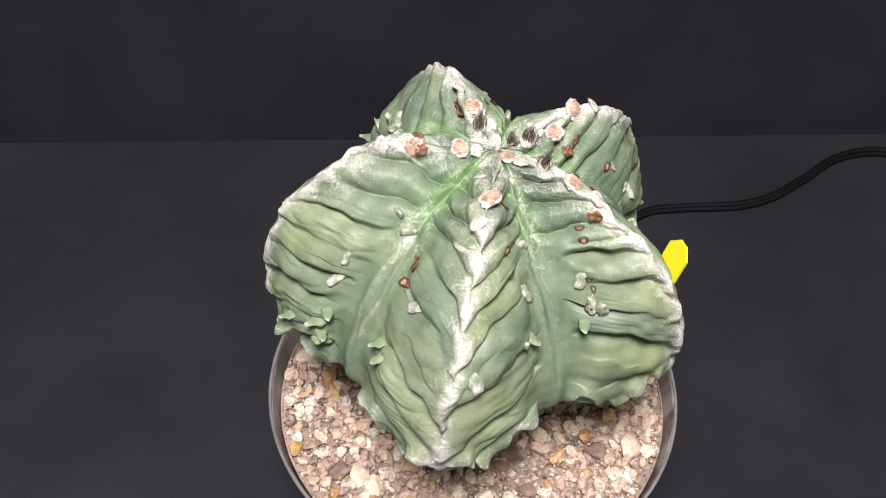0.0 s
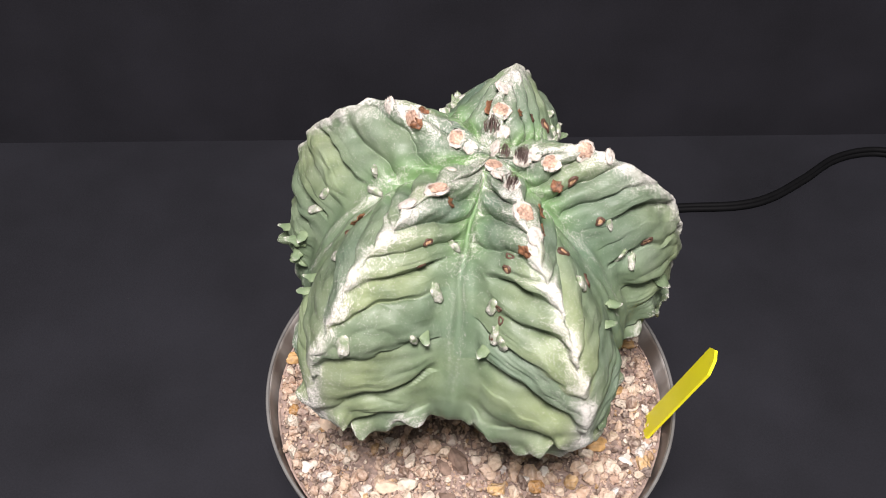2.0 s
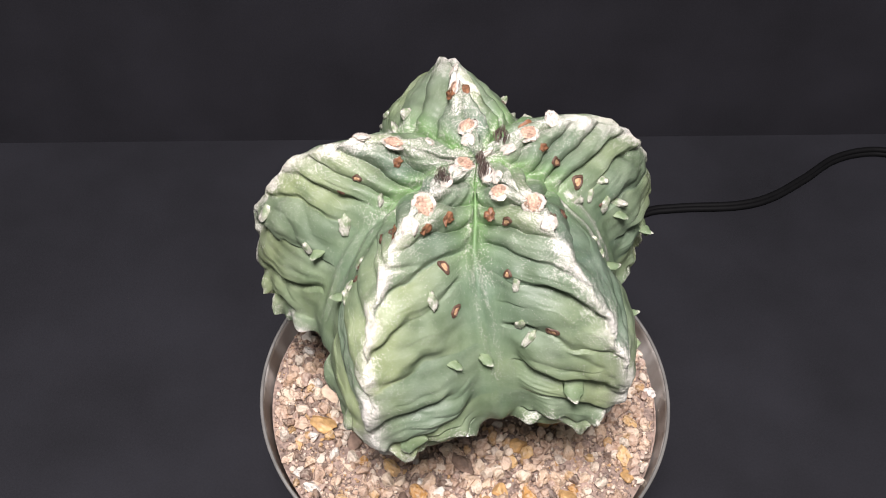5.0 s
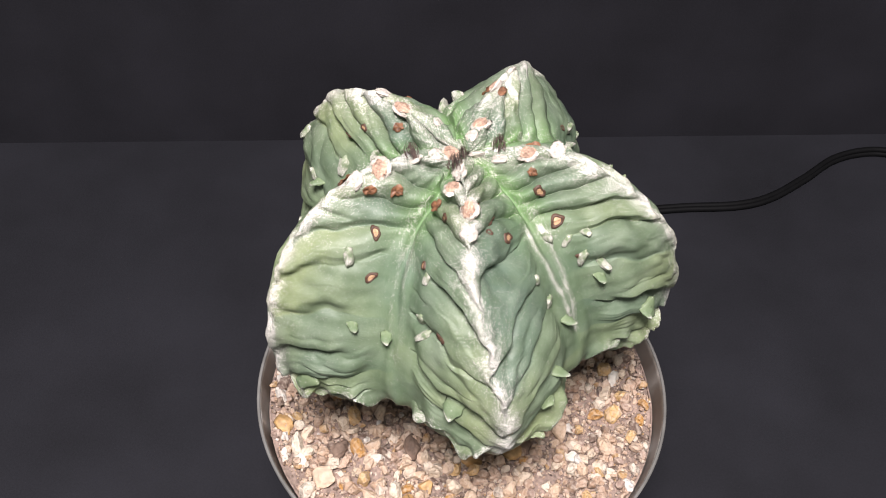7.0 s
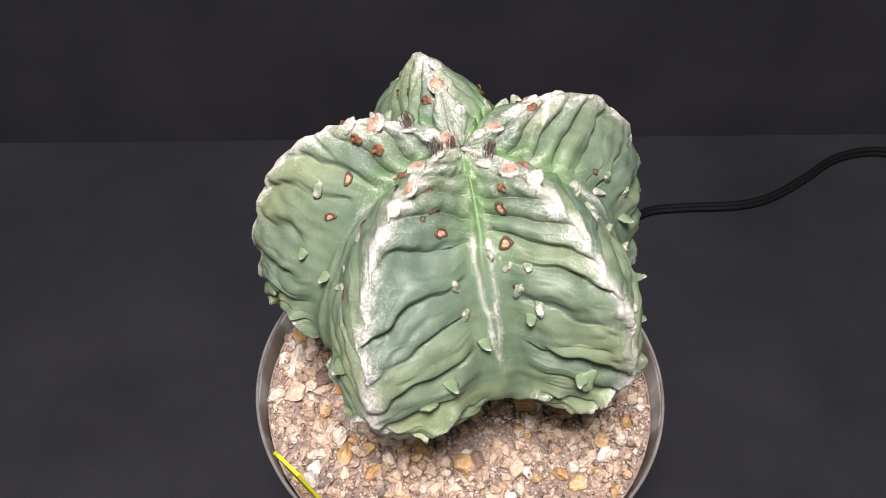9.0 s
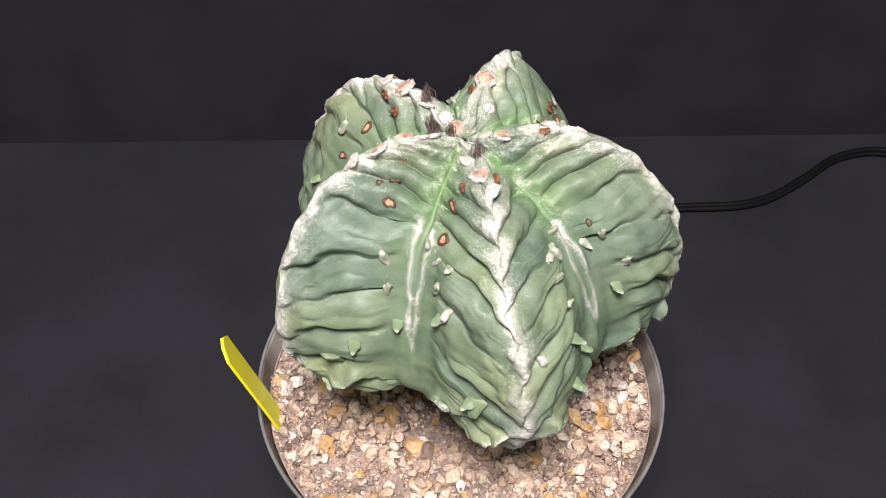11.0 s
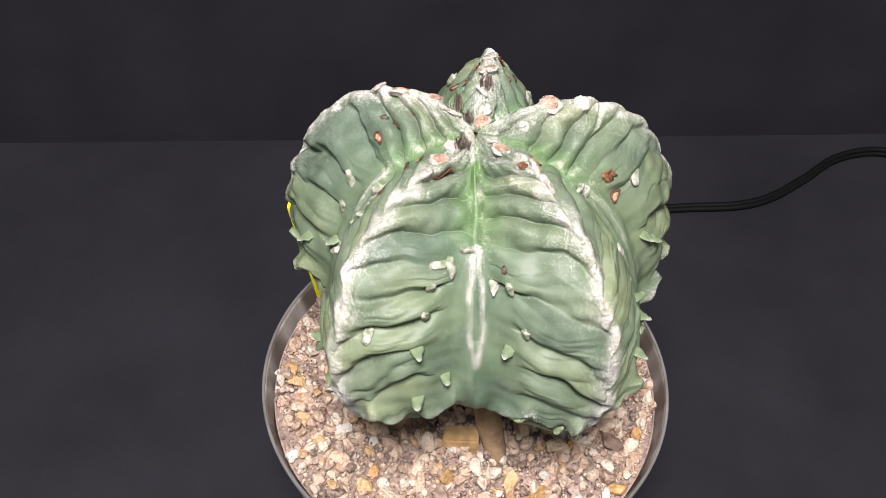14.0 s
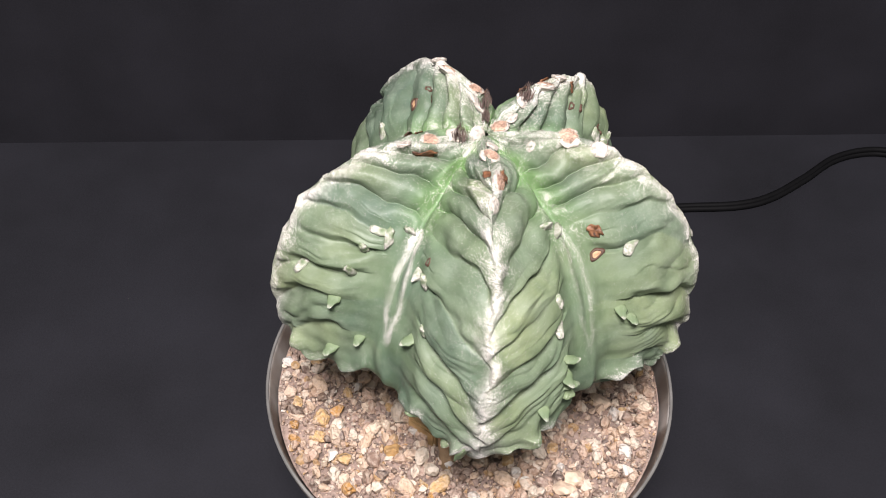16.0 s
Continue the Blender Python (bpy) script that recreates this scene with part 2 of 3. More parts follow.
def folds(V, W, chord, r, rib):
    """Overlapping transverse folds of a flank: relief in plan units, and the knobs at the folds' ends."""
    ph = r.uniform(0, 6.28, 8)
    start = NOTCH.get(rib, 0.25 + r.uniform(-0.02, 0.02)) + r.uniform(-0.012, 0.012)
    p = fold_phase(V, W, start, ph)
    j, f = np.floor(p), p - np.floor(p)
    strength = np.take(r.uniform(0.6, 1.3, 64), j.astype(int) % 64)
    reach = np.take(r.uniform(0.60, 0.84, 64), j.astype(int) % 64)
    depth = np.take(r.uniform(0.6, 1.35, 64), np.round(p).astype(int) % 64)
    # each fold is a plate that swells downwards and drops into a narrow crease
    peak = np.take(r.uniform(0.66, 0.84, 64), j.astype(int) % 64)
    swell = np.where(f < peak, 1 - np.abs(1 - f / peak) ** 2.1, 0.5 + 0.5 * np.cos(np.pi * np.clip((f - peak) / (1 - peak), 0, 1)))
    part_way = np.clip(0.72 + 0.55 * np.sin(4.5 * W + 2.1 * np.round(p) + ph[3]), 0.2, 1)
    h = 1.0 - np.clip(depth, 0.55, 1.25) * part_way * (1 - swell) + 0.30 * (strength - 1)
    across = np.clip(0.34 + 2.6 * W, 0, 1) * (1 - np.clip((W - reach + 0.10) / 0.16, 0, 1) ** 1.5)
    top = np.clip((W - 0.10) / 0.22, 0, 1) * np.clip((0.99 - W) / 0.16, 0, 1)
    upper = np.clip((0.33 - V) / 0.06, 0, 1)
    across = across + upper * (np.maximum(across, top) - across)
    lobe = np.sin(np.pi * f) ** 0.55
    h = h + upper * (0.15 + 1.0 * lobe - h)
    down = np.interp(V, [0, 0.06, 0.14, 0.3, 0.5, 0.8], [0, 0.6, 1.2, 1.0, 1.1, 1.35]) * np.clip((0.97 - V) * 8, 0, 1)
    relief = 0.0170 * across * down * (h - 0.70)
    # a second, shallower pucker inside some folds
    q = 2 * p + 0.8 * np.sin(5 * W + ph[4]) + 0.3
    g = q - np.floor(q)
    some = np.take(r.uniform(-0.6, 1.0, 64), j.astype(int) % 64).clip(0, 1)
    tint = np.take(np.clip(r.normal(0.42, 0.2, 64), 0, 0.78), j.astype(int) % 64) * np.interp(V, [0, 0.3, 0.6, 1], [0.6, 0.8, 1.15, 1.15]) * np.clip(1.25 - W, 0.2, 1)
    relief += 0.0036 * some * across * down * (1 - np.abs(2 * g - 1) ** 2.2) * np.clip((V - 0.30) * 5, 0, 1)
    # fine creases that run with the folds
    q = 5.3 * p + 1.6 * np.sin(3 * W + ph[4]) + 1.1 * np.sin(21 * V + ph[1])
    relief += 0.0004 * np.sin(6.283 * q) * across * np.clip((V - 0.25) * 4, 0, 1) * np.clip(np.sin(7 * W + 19 * V + ph[2]) + 0.3, 0, 1)
    # slight unevenness of the skin
    relief += 0.0016 * np.sin(23 * V + 5 * W + ph[5]) * np.sin(9 * W + 15 * V + ph[6]) + 0.0012 * np.sin(41 * V - 8 * W + ph[7]) * np.sin(19 * W + ph[3])
    relief += 0.0019 * np.sin(46 * W + 2 * np.sin(8 * V + ph[3])) * np.clip((W - 0.76) * 6, 0, 1) * np.clip((V - 0.34) * 6, 0, 1) * np.clip((0.74 - V) * 8, 0, 1)
    ragged = 0.745 + 0.026 * np.sin(11 * W + ph[0]) + 0.009 * np.sin(31 * W + ph[5])
    relief += 0.017 * np.exp(-(np.where(V < ragged, (V - ragged) / 0.026, (V - ragged) / 0.006)) ** 2) * np.clip(W * 5, 0.2, 1) * np.clip((0.93 - W) * 4, 0, 1) * (0.7 + 0.45 * np.sin(11 * W + ph[6]) + 0.18 * np.sin(29 * W + ph[2]))
    fringe = np.exp(-((V - ragged + 0.002) / 0.017) ** 2) * np.clip((0.95 - W) * 5, 0, 1) * (0.75 + 0.35 * np.sin(13 * W + ph[1]))
    relief -= 0.0055 * np.exp(-((1 - W) / 0.035) ** 2) * np.interp(V, [0, 0.1, 0.2, 0.62, 0.68, 1], [0, 0.6, 1, 1, 0, 0])
    if rib in NOTCH:
        relief -= 0.006 * np.exp(-((V - NOTCH[rib] + 0.05 * W) / 0.006) ** 2) * np.clip(1 - W * 1.6, 0, 1)
    ends = []
    for k in range(15, 32):
        row = int(np.argmin(np.abs(p[:, int(0.7 * NW)] - k)))
        v = V[row, 0]
        if 0.36 < v < 0.76:
            ends.append((v, float(np.clip(reach[row, int(0.7 * NW)] + r.uniform(-0.08, 0.04), 0, 0.9)), r.uniform(0, 1)))
        if 0.52 < v < 0.78:
            ends.append((v + r.uniform(-0.03, 0.0), r.uniform(0.18, 0.5), r.uniform(0.3, 1)))
    return relief, ends, p, tint, fringe


def cactus_body():
    names = ["a", "b", "c", "d", "e"]
    strips = []
    for i, k in enumerate(names):
        nxt, prv = names[(i + 1) % 5], names[i - 1]
        for side, g in ((-1, prv + k), (1, k + nxt)):
            P, V, W, chord = flank(RIBS[k], GROOVES[g], i)
            relief, ends, p, tint, fringe = folds(V, W, chord, rng, k)
            lim = {"ab": 0.35, "bc": 0.4, "cd": 1.0, "de": 1.0, "ea": 0.55}[g]
            for v, w, size in ends:
                KNOBS.append((P[int(np.argmin(np.abs(V[:, 0] - v))), int(w * (NW - 1))].copy(), size, v))
            away = W * np.maximum(chord, 0.02)
            nz = np.sin(31 * V + 3 * i) * np.sin(13 * V + i + side)
            crest = np.exp(-(away / (0.0175 + 0.006 * nz)) ** 2) * np.interp(V, [0, 0.1, 0.2, 0.5, 0.62, 0.8, 1], [0.35, 0.45, 0.75, 0.95, 0.8, 0.6, 0.3])
            spindle = np.clip((0.625 - V) / 0.30, 0, 1) ** 0.8 if g == "cd" else np.sin(np.pi * np.clip((V - 0.28) / 0.345, 0, 1) ** 1.3) ** 0.8
            lens = 1 - (0.085 if g == "cd" else 0.055) * spindle + 0.008 * np.sin(60 * V + i)
            line = np.exp(-((W - lens) / (0.028 + 0.02 * np.clip(0.5 - V, 0, 1))) ** 2) * np.interp(V, [0, 0.29, 0.31, 0.62, 0.64, 1], [0, 0, 1, 1, 0, 0]) * lim
            fleck = 0.05 + 0.95 * crest + 0.34 * np.exp(-(away / 0.046) ** 2) * np.clip(1.3 - V, 0, 1) + 1.0 * line + 1.0 * fringe + 0.85 * np.exp(-((W - 0.89) / 0.10) ** 2) * np.interp(V, [0, 0.04, 0.12, 0.32, 0.42, 1], [0.3, 0.8, 1, 1, 0, 0]) * (0.6 + 0.4 * nz) + 0.18 * np.clip(1 - V * 5, 0, 1)
            bead = 0.72 + 0.28 * np.cos(2 * np.pi * (p - 0.45))
            if k in NOTCH:
                fleck += 0.8 * np.exp(-((V - NOTCH[k] - 0.006 + 0.05 * W) / 0.005) ** 2) * np.clip(1 - W * 1.7, 0, 1)
            wool = np.clip(np.exp(-(away / 0.013) ** 2) * bead * np.interp(V, [0, 0.08, 0.16, 0.42, 0.55, 0.7, 1], [0.05, 0.08, 0.26, 0.52, 0.42, 0.2, 0.08]) + 0.22 * line + 0.10 * np.clip(1 - V * 9, 0, 1) - 0.06, 0, 1)
            young = np.clip(np.exp(-((W - 0.95) / 0.25) ** 2) * np.interp(V, [0, 0.06, 0.24, 0.36, 1], [0.42, 0.60, 0.45, 0.10, 0.03]), 0, 1)
            cork = np.exp(-(away / 0.02) ** 2) * np.interp(V, [0, 0.55, 0.68, 1], [0, 0, 0.75, 0.9])
            rough = rng.normal(0, 1, V.shape)
            relief = relief + 0.00045 * (rough + np.roll(rough, 1, 0)) * np.exp(-(away / 0.013) ** 2) * np.interp(V, [0, 0.08, 0.15, 0.8, 0.9, 1], [0, 0, 1, 1, 0, 0])
            relief = relief + 0.0024 * np.cos(2 * np.pi * (p - 0.45)) * np.exp(-(away / 0.014) ** 2) * np.interp(V, [0, 0.1, 0.2, 0.75, 0.85, 1], [0, 0.3, 1, 1, 0, 0])
            data = np.stack([relief, fleck, wool, young, cork, tint], -1)
            if side < 0:
                P, data = P[:, ::-1], data[:, ::-1]
            strips.append((P[:, :-1], data[:, :-1]))
    P = np.concatenate([s[0] for s in strips], 1)
    D = np.concatenate([s[1] for s in strips], 1)
    # soften the crest and the groove a little
    for _ in range(6):
        P = 0.5 * P + 0.25 * (np.roll(P, 1, 1) + np.roll(P, -1, 1))
    top = np.clip((0.26 - np.linspace(0, 1, NV) ** 0.92) / 0.08, 0, 1)[:, None, None]
    apex = np.clip((0.13 - np.linspace(0, 1, NV) ** 0.92) / 0.06, 0, 1)[:, None, None]
    for _ in range(60):
        P = P + apex * 0.25 * (np.roll(P, 1, 1) + np.roll(P, -1, 1) - 2 * P)
    for _ in range(26):
        P = P + top * 0.25 * (np.roll(P, 1, 1) + np.roll(P, -1, 1) - 2 * P)
    R = D[..., 0]
    for _ in range(1):
        R = 0.5 * R + 0.25 * (np.roll(R, 1, 1) + np.roll(R, -1, 1))
    dv = np.gradient(P, axis=0)
    du = (np.roll(P, -1, 1) - np.roll(P, 1, 1)) / 2
    N = np.cross(dv, du)
    N /= np.maximum(np.linalg.norm(N, axis=-1, keepdims=True), 1e-9)
    N[:3] = (0, 0, 1)
    P = P + N * R[..., None]
    lean = (np.clip(1 - np.linspace(0, 1, NV) ** 0.92 / 0.28, 0, 1) ** 1.5)[:, None]
    P[..., 0] += 0.022 * lean
    P[..., 1] -= 0.004 * lean
    P[..., 2] += TOP
    P *= U
    dv, du = np.gradient(P, axis=0), (np.roll(P, -1, 1) - np.roll(P, 1, 1)) / 2
    N = np.cross(dv, du)
    N /= np.maximum(np.linalg.norm(N, axis=-1, keepdims=True), 1e-12)
    ribs, n = [], 2 * (NW - 1)
    for i in range(5):
        cols = [(i * n + k) % (5 * n) for k in range(n + 1)]
        m = n + 1
        q = np.arange(NV - 1)[:, None] * m + np.arange(n)[None]
        faces = np.stack([q, q + m, q + m + 1, q + 1], -1).reshape(-1, 4)
        me = mesh_of("rib", P[:, cols].reshape(-1, 3).tolist(), faces.tolist(), SKIN)
        me.normals_split_custom_set_from_vertices(N[:, cols].reshape(-1, 3).tolist())
        for j, name in enumerate(("fleck", "wool", "young", "cork", "tint"), 1):
            me.attributes.new(name, "FLOAT", "POINT").data.foreach_set("value", D[:, cols, j].ravel().astype(np.float32))
        ribs.append(me)
    return ribs


KNOBS = []
cactus = tagged(new("cactus"), "five-ribbed grey-green wrinkled cactus flecked with white, planted in gravel", "cactus")
ribs = [part("rib", me, cactus) for me in cactus_body()]
stem_pts = [at(0.012, 40, z) for z in (-1.29, -1.36, -1.43, -1.50, -1.54)]
part("root_stub", mesh_of("root_stub", *tube([at(0.142 - 0.013 * k, 179 - k, -1.510 + 0.024 * k) for k in range(9)], lambda f: U * (0.0185 + 0.0022 * math.sin(38 * f)), 14), WOODY), cactus, "ringed light brown stub of an old root")
part("stem", mesh_of("stem", *tube(stem_pts, lambda f: U * (0.085 - 0.02 * math.sin(3 * f)), 18), WOODY), cactus, "brown corky woody stem")

# ---- what grows on the skin: knobs, wool, dried flowers, scars ----
skin_places, skin_faces = [], []
for ob in ribs:
    skin_faces += [tuple(k + len(skin_places) for k in p.vertices) for p in ob.data.polygons]
    skin_places += [v.co[:] for v in ob.data.vertices]
SURFACE = BVHTree.FromPolygons(skin_places, skin_faces)
WOOL = plain("pale_wool", (0.60, 0.545, 0.485), 0.95, 0.30, 1100, 0.0012, 0.05)
TAN = plain("tan_wool", (0.50, 0.335, 0.25), 0.95, 0.6, 1500, 0.0012, 0.05)
BRISTLE = plain("dark_bristle", (0.15, 0.105, 0.09), 0.75, 0.6, 900, 0.0)
SCAR_EDGE = plain("dark_scar", (0.085, 0.045, 0.030), 0.55, 0.4, 900, 0.0003)
SCAR_CORE = plain("tan_scar", (0.47, 0.29, 0.165), 0.6, 0.4, 900, 0.0003)
CRUST = plain("orange_brown_crust", (0.165, 0.075, 0.038), 0.5, 0.8, 1200, 0.0005)
LOOK = random.Random(23)


def on_skin(x, y, z=-0.91):
    """The nearest place on the skin to a place in plan units, and the skin's normal there."""
    hit, normal, _, _ = SURFACE.find_nearest(Vector((x * U, y * U, (z + TOP) * U)))
    return hit, normal


GRAIN = 0.0025     # size at which small shapes are modelled


def true_size(me):
    me.transform(Matrix.Scale(GRAIN, 4))
    return me


def frame_on(place, normal, along, scale):
    """A pose with z along the normal and y as near as it goes to along."""
    scale = [k / GRAIN for k in scale]
    zax = normal.normalized()
    yax = (along - zax * along.dot(zax)).normalized()
    m = Matrix((yax.cross(zax), yax, zax)).transposed().to_4x4()
    return Matrix.Translation(place) @ m @ Matrix.Diagonal((*scale, 1))


def knob_mesh(seed, hook):
    """A small tubercle at a fold's end: a white-felted nodule, or a green hook with a pale tip. It points along y."""
    r = random.Random(seed)
    bm = bmesh.new()
    bmesh.ops.create_icosphere(bm, subdivisions=3, radius=1.0)
    o = Vector((seed * 3.1, 0, 0))
    for v in bm.verts:
        p = v.co.copy()
        t = (p.y + 1) / 2
        wide = (0.82 - 0.45 * t) if hook else 0.55
        p = Vector((p.x * wide + 0.25 * math.sin(2.2 * t + seed), p.y * (1.3 if hook else 1.15), p.z * (0.60 - 0.38 * t * hook) + (0.70 if hook else 0.1) * t * t))
        v.co = p * (1 + 0.34 * noise.noise(p * 1.9 + o) + (0.10 if hook else 0.26) * noise.noise(p * 4.2 + o))
    me = from_bm("tubercle", bm, SKIN)
    co = np.array([v.co[:] for v in me.vertices])
    tip = np.clip((co[:, 1] - 0.75) / 0.6, 0, 1) if hook else np.clip(0.5 + 0.5 * np.sin(4 * co[:, 0] + seed) * np.sin(5 * co[:, 1]) + 0.35 * co[:, 1], 0, 1)
    for name, val in (("fleck", 0.08 + 0.9 * tip), ("wool", (0.25 if hook else 0.62) * np.clip(tip * 1.2, 0, 1)), ("young", 0.10 * (1 - tip)), ("cork", 0 * tip), ("tint", 0.45 + 0 * tip)):
        me.attributes.new(name, "FLOAT", "POINT").data.foreach_set("value", val.astype(np.float32))
    return me


def tuft_mesh(name, seed, mat, fibres=420):
    """A soft clump of wool: a lumpy cushion bristling with short curled fibres."""
    r = random.Random(seed)
    bm = bmesh.new()
    bmesh.ops.create_icosphere(bm, subdivisions=3, radius=0.82)
    o = Vector((seed * 1.7, 2, 0))
    for v in bm.verts:
        v.co *= 0.98 + 0.40 * noise.noise(v.co * 1.9 + o) + 0.30 * noise.noise(v.co * 5 + o) + 0.10 * noise.noise(v.co * 11 + o)
        v.co.z *= 0.62
    for _ in range(fibres):
        d = Vector((r.gauss(0, 1), r.gauss(0, 1), abs(r.gauss(0, 0.7)))).normalized()
        a = Vector((d.x, d.y, d.z * 0.62)) * 0.72
        side = d.cross(Vector((r.gauss(0, 1), r.gauss(0, 1), r.gauss(0, 1)))).normalized()
        b = a + d * r.uniform(0.12, 0.28) + side * r.uniform(-0.35, 0.35)
        q = side * 0.028
        bm.faces.new([bm.verts.new(a - q), bm.verts.new(a + q), bm.verts.new(b)])
    return from_bm(name, bm, mat)


def bristle_mesh(seed):
    """A withered flower: dark stiff threads drawn together at the top."""
    r = random.Random(seed)
    bm = bmesh.new()
    for _ in range(30):
        a = r.uniform(0, 6.28)
        p0 = Vector((math.cos(a), math.sin(a), 0)) * r.uniform(0.1, 0.75)
        p2 = Vector((r.uniform(-0.3, 0.3), r.uniform(-0.3, 0.3), r.uniform(1.2, 2.1)))
        p1 = p0 * 1.15 + Vector((0, 0, 0.75))
        t = r.uniform(0.035, 0.07)
        rings = []
        for p, k in ((p0, 1.0), (p1, 0.9), (p2, 0.3)):
            rings.append([bm.verts.new(p + Vector((math.cos(b), math.sin(b), 0)) * t * k) for b in (0, 2.1, 4.2)])
        for u, w in zip(rings, rings[1:]):
            for k in range(3):
                bm.faces.new((u[k], u[(k + 1) % 3], w[(k + 1) % 3], w[k]))
    return from_bm("dried_flower", bm, BRISTLE)


def scar_mesh(seed, core):
    """An uneven sunken scar with a raised dark edge; core: its paler floor."""
    r = random.Random(seed)
    ph = [r.uniform(0, 6.28) for _ in range(3)]
    prof = [(0.0, 0.16), (0.34, 0.18), (0.62, 0.10)] if core else [(0.48, 0.02), (0.62, 0.24), (0.80, 0.30), (0.98, 0.14), (1.06, -0.15)]
    vs, fs, n, m = [], [], len(prof), 20
    for i in range(m):
        a = 2 * math.pi * i / m
        k = 1 + 0.18 * math.sin(2 * a + ph[0]) + 0.12 * math.sin(3 * a + ph[1]) + 0.07 * math.sin(5 * a + ph[2])
        vs += [(q * k * math.cos(a), q * k * math.sin(a), z * (1 + 0.3 * math.sin(3 * a + ph[2]))) for q, z in prof]
    for i in range(m):
        j = (i + 1) % m
        fs += [(i * n + k, j * n + k, j * n + k + 1, i * n + k + 1) for k in range(n - 1)]
    return mesh_of("scar_floor" if core else "scar", vs, fs, SCAR_CORE if core else SCAR_EDGE)


def crust_mesh(seed):
    """A torn papery cup left by a fruit."""
    r = random.Random(seed)
    m = 18
    tear = [r.uniform(0.72, 1.08) for _ in range(m)]
    lift = [r.uniform(-0.2, 0.30) for _ in range(m)]
    vs, fs = [(0, 0, 0.15)], []
    for t in (0.3, 0.65, 1.0):
        for k in range(m):
            a = 2 * math.pi * k / m
            q = t * (0.8 + (tear[k] - 0.8) * t)
            vs.append((q * math.cos(a), q * math.sin(a), 0.15 + lift[k] * t * t + 0.18 * math.sin(4 * a + seed) * t))
    fs += [(0, 1 + k, 1 + (k + 1) % m) for k in range(m)]
    for i in range(2):
        o = 1 + i * m
        fs += [(o + k, o + m + k, o + m + (k + 1) % m, o + (k + 1) % m) for k in range(m)]
    bm = bmesh.new()
    bm.from_mesh(mesh_of("crust", vs, fs, CRUST))
    bmesh.ops.solidify(bm, geom=bm.faces[:], thickness=0.07)
    return from_bm("crust", bm, CRUST)


def grow():
    nodules, hooks = [true_size(knob_mesh(k, 0)) for k in range(5)], [true_size(knob_mesh(20 + k, 1)) for k in range(5)]
    for p, size, v in KNOBS:
        if size < 0.15 or (v > 0.52 and LOOK.random() < 0.80):
            continue
        hit, normal = on_skin(*p)
        low = v > 0.52 and LOOK.random() < 0.85
        down = Vector((0, 0, -1)) + Vector((LOOK.uniform(-0.4, 0.4), LOOK.uniform(-0.4, 0.4), 0))
        q = U * (0.008 + 0.006 * size) * (1.2 if low else 1.05)
        lifted = (normal + 0.2 * Vector((0, 0, 1))).normalized()
        part("tubercle", LOOK.choice(hooks if low else nodules), cactus).matrix_local = frame_on(hit + normal * q * 0.10, lifted, down, (q * (LOOK.uniform(1.0, 1.6) if low else LOOK.uniform(0.8, 1.2)), q, q * (0.75 if low else 0.6)))
    # white-felted tubercles beside the grooves; the last number is how far they stand up
    for x, y, z, size, stand in [(0.148, -0.178, -1.034, 0.017, 0.8), (0.091, -0.227, -1.056, 0.014, 0.8), (0.215, 0.054, -1.049, 0.015, 0.8), (0.032, 0.177, -1.022, 0.016, 0.8), (0.024, 0.150, -1.0, 0.012, 0.8), (-0.174, 0.050, -1.016, 0.015, 0.8),
                                 (-0.159, -0.131, -1.023, 0.014, 0.8), (-0.126, 0.096, -0.994, 0.017, 0.9), (-0.120, 0.074, -0.980, 0.011, 1.9), (0.042, 0.141, -0.980, 0.011, 1.9), (0.065, -0.126, -0.970, 0.011, 1.7), (-0.080, -0.118, -0.979, 0.014, 1.7), (-0.093, -0.096, -0.965, 0.011, 2.1)]:
        hit, normal = on_skin(x, y, z)
        down = Vector((0, 0, -1)) + Vector((LOOK.uniform(-0.5, 0.5), LOOK.uniform(-0.5, 0.5), 0))
        q = size * U * 0.62
        part("tubercle", LOOK.choice(nodules), cactus).matrix_local = frame_on(hit + normal * q * 0.1 * stand, (normal + Vector((0, 0, 0.7 * (stand > 1)))).normalized(), down, (q * 1.05, q * 1.15, q * stand))
    # green hooks that stand out from the flanks
    for x, y, z, size in [(-0.158, 0.162, -1.081, 0.015), (-0.044, 0.256, -1.140, 0.015), (0.116, 0.208, -1.130, 0.014), (0.108, -0.217, -1.06, 0.013), (0.144, -0.192, -1.06, 0.013), (-0.217, 0.075, -1.09, 0.014), (-0.191, 0.125, -1.14, 0.013), (-0.190, 0.168, -1.17, 0.015),
                          (0.054, 0.220, -1.08, 0.013), (-0.136, -0.213, -1.08, 0.013), (-0.181, -0.169, -1.10, 0.013), (-0.195, -0.163, -1.15, 0.014), (-0.243, -0.124, -1.15, 0.013), (0.255, 0.018, -1.08, 0.013), (0.241, -0.026, -1.08, 0.012), (-0.154, -0.236, -1.08, 0.012), (0.025, 0.211, -1.05, 0.013)]:
        hit, normal = on_skin(x, y, z)
        q = size * U * 0.62
        out = Vector((normal.x, normal.y, -0.25))
        part("tubercle", LOOK.choice(hooks), cactus).matrix_local = frame_on(hit + normal * q * 0.5, (normal * 0.3 + Vector((0, 0, 1))).normalized(), out, (q * 1.5, q * 1.15, q * 0.8))
    whites = [true_size(tuft_mesh("wool_tuft", k, WOOL)) for k in range(4)]
    tans = [true_size(tuft_mesh("areole_wool", 10 + k, TAN)) for k in range(4)]
